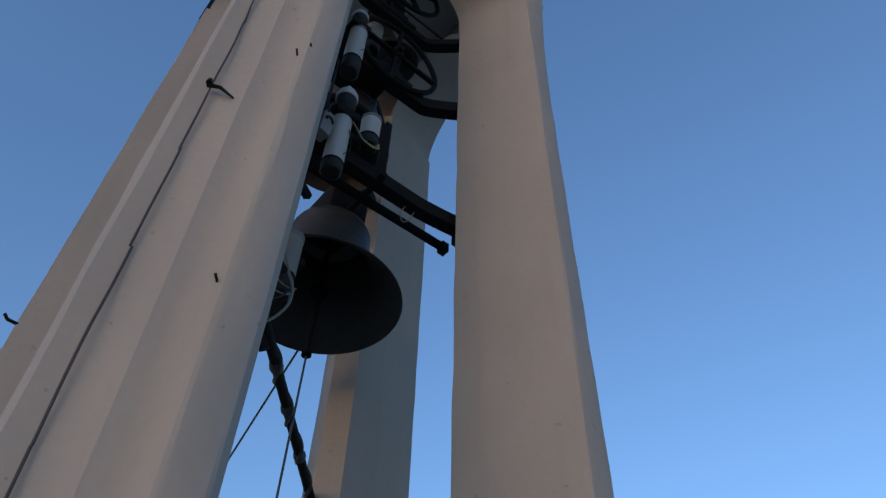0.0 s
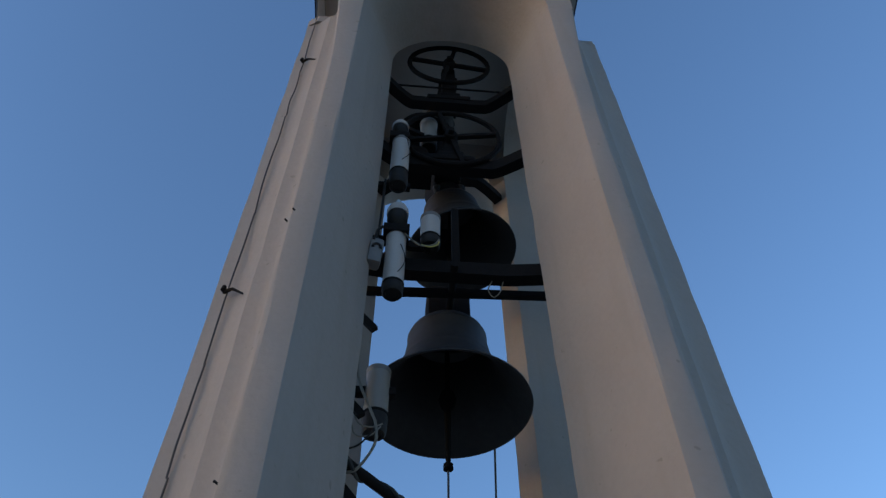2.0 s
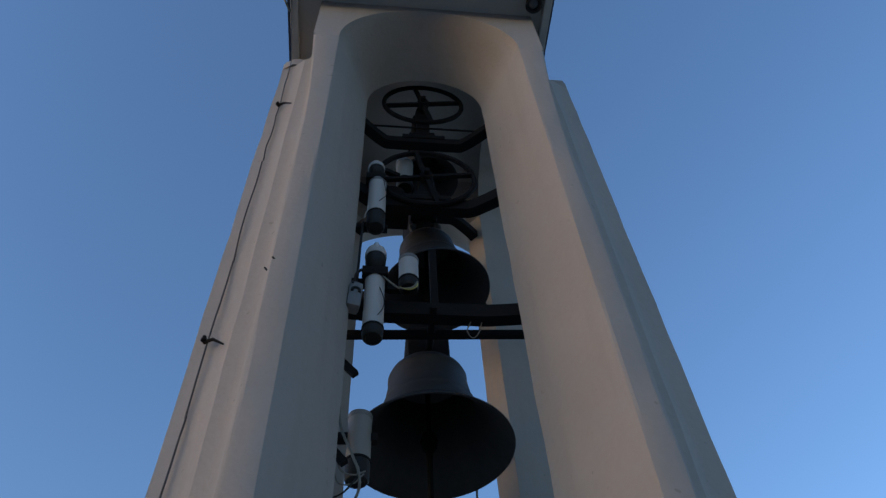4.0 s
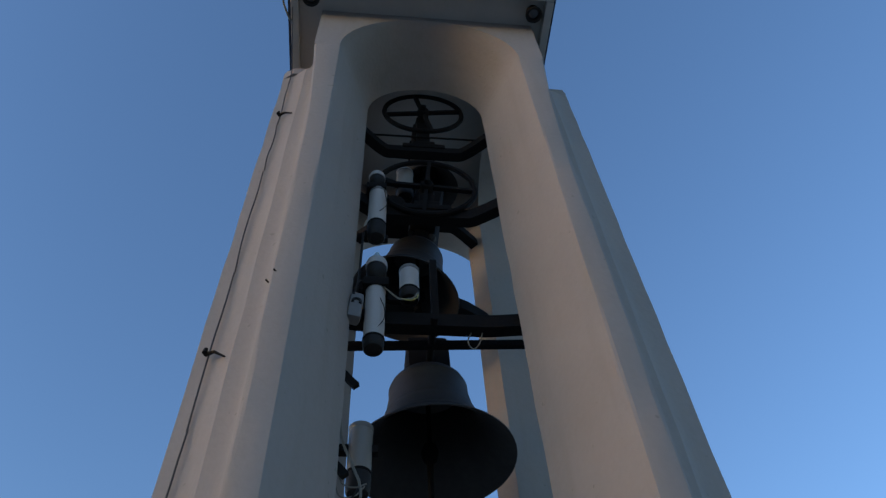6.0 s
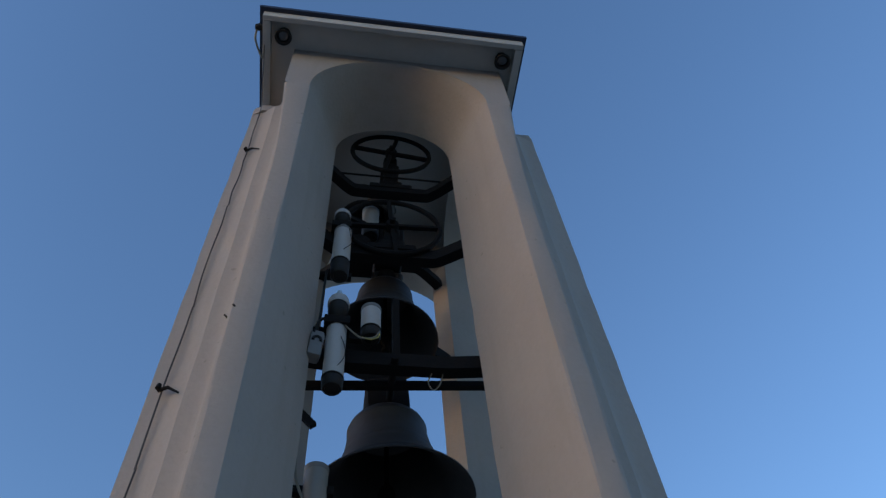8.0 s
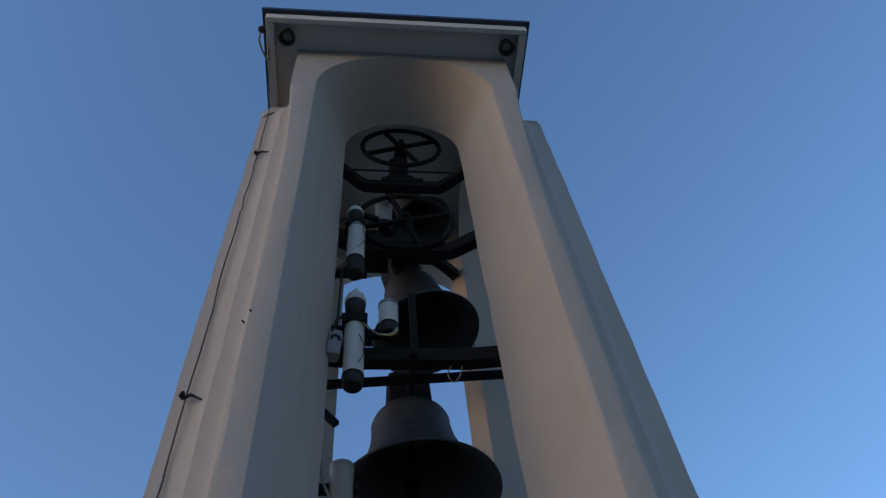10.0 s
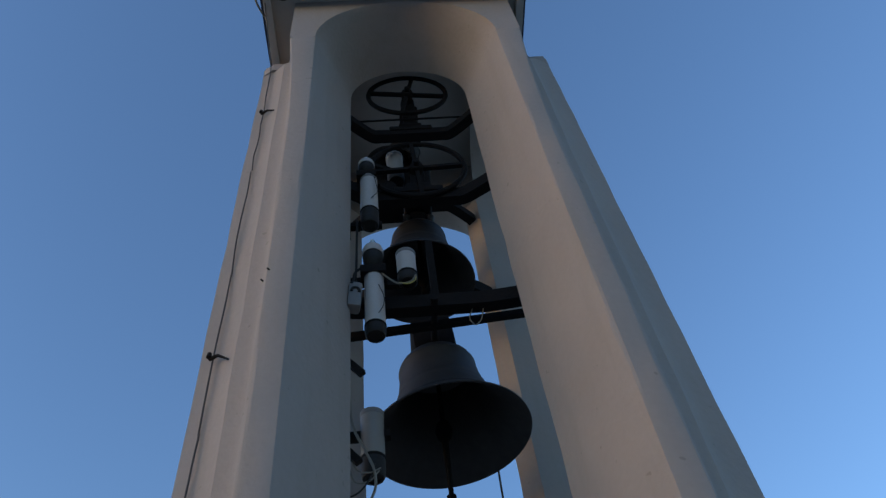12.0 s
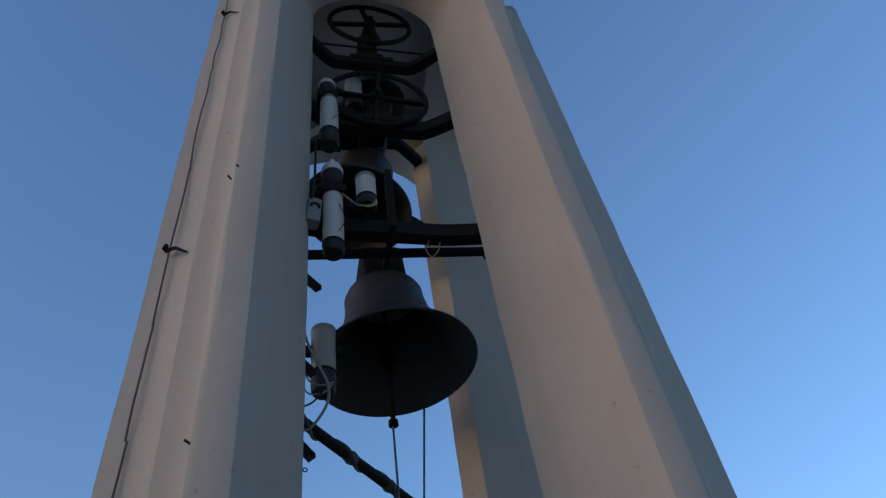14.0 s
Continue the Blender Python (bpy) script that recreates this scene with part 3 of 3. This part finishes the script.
    cable("striker_lead", [(1.285, 2.98, 5.62), (1.33, 2.97, 5.70), (1.335, 2.975, 5.82), (1.30, 2.975, 5.95)], 0.0035, RUBBER, "thin black lead down the long striker")
    cable("striker_lead", [(1.262, 3.0, 7.20), (1.325, 3.0, 7.30), (1.32, 3.01, 7.42), (1.30, 3.0, 7.56)], 0.0035, RUBBER, "thin black lead down the tall striker")
    # small black stubs on the pier edge
    st = thing("cable_clamp", pose(1.09, 3.09, 5.2), "small black clamp sticking out from the pier edge", "clamp", "clamps on the pier edge")
    part("stub", bar_along([(-0.04, 0, 0.06), (0.07, -0.01, -0.08)], 0.04, 0.05), IRON, st)
    copy_thing(st, pose(1.06, 3.07, 3.86))
    copy_thing(st, pose(1.06, 3.1, 4.47))


build_strikers()


def build_pole():
    """A level pole across the opening, wound with a cable."""
    a, b = Vector((1.02, 3.04, 4.05)), Vector((2.48, 4.74, 4.05))
    t = thing("wrapped_pole", Matrix(), "dark pole across the opening wound with black cable", "pole")
    part("pole", tube([a, b], 0.034, 12), IRON, t)
    d = (b - a)
    u = d.normalized().orthogonal().normalized()
    w = d.normalized().cross(u)
    pts = []
    for i in range(150):
        f = i / 149
        k = 0.034 + 0.003 * math.sin(f * 60)
        an = f * 2 * math.pi * 5
        pts.append(a + d * f + k * (math.cos(an) * u + math.sin(an) * w))
    part("wound_cable", tube(pts, 0.014, 6), TAPE, t, "black cable wound round the pole")
    for f in (0.25, 0.44, 0.68):
        part("knot", lathe([(0, -0.06), (0.034, -0.05), (0.045, 0), (0.038, 0.04), (0, 0.06)], 10, m=Matrix.Translation(a + d * f) @ d.to_track_quat("Z", "Y").to_matrix().to_4x4()), TAPE, t)


build_pole()


def build_ropes():
    t = thing("bell_rope", Matrix(), "thin dark rope hanging from the clapper of the large bell", "rope", "bell ropes")
    part("rope", tube([(1.727, 3.81, 4.53), (1.72, 3.80, 0.4)], 0.008, 6), GALV, t)
    t = thing("bell_rope", Matrix(), "thin dark rope running from the beam down and far away", "rope", "bell ropes")
    part("rope", tube([(2.2, 4.45, 5.98), (4.03, 17.75, 3.0), (5.56, 28.87, 0.5), (5.56, 28.88, 0.0)], 0.011, 6), GALV, t)


build_ropes()


# ---- lightning conductor on the near left corner ----
def build_conductor():
    t = thing("lightning_conductor", Matrix(), "thin dark wire of a lightning conductor down the fluted corner", "wire")
    random.seed(4)
    part("wire", tube(curve_pts([(0.15, 1.86, 10.3), (0.16, 2.25, 10.1), (0.225, 2.58, 9.45), (0.244, 2.615, 9.2), (0.246, 2.614, 8.9)], 5), 0.0065, 6), GALV, t)
    z = 8.9
    while z > 0.3:
        ln = random.uniform(0.7, 1.5)
        pts = [(0.254 + random.uniform(-0.008, 0.008), 2.609 + random.uniform(-0.004, 0.003), z - ln * k / 4) for k in range(5)]
        pts[0] = (pts[0][0], pts[0][1] + 0.012, pts[0][2])
        pts[-1] = (pts[-1][0], pts[-1][1] + 0.012, pts[-1][2])
        part("wire", tube(curve_pts(pts, 4), 0.0062, 6), GALV, t)
        z -= ln + random.uniform(-0.01, 0.03)
    ins = thing("wire_insulator", pose(0.11, 2.02, 10.2), "small black insulator on the edge of the cap", "insulator")
    part("knob", lathe([(0, -0.05), (0.03, -0.045), (0.045, 0), (0.03, 0.045), (0, 0.05)], 14, m=pose(-0.02, 0, 0, 0, 90, 0)), RUBBER, ins)
    part("cable_bow", tube(curve_pts([(-0.04, 0, 0.0), (-0.05, 0.12, -0.09), (0.02, 0.3, -0.12), (0.03, 0.34, 0.0)], 6), 0.012, 7), CABLE, ins, "grey cable bow")
    for x, z in ((0.272, 8.19), (0.262, 4.90), (0.262, 1.6)):
        c = thing("wire_clip", pose(x, 2.61, z), "dark metal spike clip holding the conductor wire", "clip", "clips of the conductor")
        part("spike", tube([(-0.03, -0.005, 0.0), (0.03, -0.045, -0.012), (0.11, -0.085, -0.09)], [0.015, 0.011, 0.006], 8), IRON, c)
        part("clip_head", lathe([(0, -0.02), (0.019, -0.015), (0.013, 0.02), (0, 0.025)], 10, m=pose(-0.03, -0.025, 0.01)), IRON, c)


build_conductor()
_c = thing("wire_clip", pose(0.05, 4.78, 4.5), "dark metal clip sticking out from the far pier edge", "clip", "clips of the conductor")
part("spike", tube([(0.08, 0, 0), (-0.03, -0.01, 0.0), (-0.06, -0.01, 0.03)], 0.012, 8), IRON, _c)


def build_studs():
    """Small dark bolt stubs left in the plaster of the near corner."""
    for x, y, z in ((0.562, 2.332, 3.385), (0.562, 2.332, 5.31), (0.612, 2.262, 5.335)):
        st = thing("bolt_stub", pose(x, y, z, 90, 0, -38), "small rusty bolt stub in the pier plaster", "bolt", "bolt stubs in the plaster")
        part("shank", lathe([(0, -0.03), (0.006, -0.03), (0.006, 0.01), (0, 0.01)], 10), IRON, st)
        part("bolt_head", lathe([(0, 0.01), (0.0075, 0.01), (0.0075, 0.014), (0.004, 0.016), (0, 0.016)], 6), IRON, st)


build_studs()


# ---- the church behind ----
def build_church():
    cx, cy, cz = 1.352, 21.35, 15.355
    ch = thing("church_spire", pose(cx, cy, 0), "far brown conical church spire with a ball and iron cross", "church")
    part("tower_wall", box((-2.0, -2.0, 0), (2.0, 2.0, 9.2), 0.05), STONE, ch, "plain stone tower wall")
    part("spire", lathe([(0, 9.2), (2.2, 9.2), (2.25, 9.35), (1.5, 11.0), (0.62, 12.9), (0.2, 14.02), (0.1, 14.12), (0, 14.12)], 16), TILE, ch, "brown tiled cone")
    part("ball", lathe([(0, 14.08), (0.09, 14.1), (0.1, 14.2), (0.2, 14.27), (0.24, 14.38), (0.2, 14.49), (0.1, 14.56), (0.05, 14.62), (0, 14.62)], 20), TILE, ch, "round ball finial")
    # openwork cross: paired rods with small rings
    bm = bmesh.new()
    for s in (-0.06, 0.06):
        tube([(s, 0, 14.6), (s * 1.0, 0, 15.80)], 0.022, 6, bm)
        tube([(-0.48, 0, cz + s), (0.48, 0, cz + s)], 0.022, 6, bm)
    for x, z in ((-0.54, cz), (0.54, cz), (0, 15.86), (0, 14.85), (0, 15.1)):
        tube([(x + 0.07 * math.cos(2 * math.pi * i / 14), 0, z + 0.07 * math.sin(2 * math.pi * i / 14)) for i in range(14)], 0.022, 6, bm, closed=True)
    part("cross", bm, IRON, ch, "dark openwork iron cross")


build_church()


# ---- movement ----
def swing(bell, z, right, period, amp, early=0.0):
    """Rock a bell on its axle; right: a moment at which its mouth is farthest to the right."""
    bell, clapper, hinge = bell
    rows, still = [], []
    n = 113
    for i in range(n):
        t = 14.0 * i / (n - 1)
        a = (amp + early * math.exp(-t / 1.3)) * math.cos(2 * math.pi * (t - right) / period)
        rows.append((t, pose(XC, YC, z, 0, -a, 0)))
        still.append((t, pose(0, 0, hinge, 0, a, 0)))
    walk(bell, rows)
    walk(clapper, still)


def motions():
    swing(BELL_LOW, PIVOT_LOW, -0.521, 2.035, 6.3, 5.0)
    swing(BELL_MID, PIVOT_MID, 11.55, 1.56, 11.0)
    swing(BELL_TOP, PIVOT_TOP, 7.5, 1.25, 20.0)


motions()
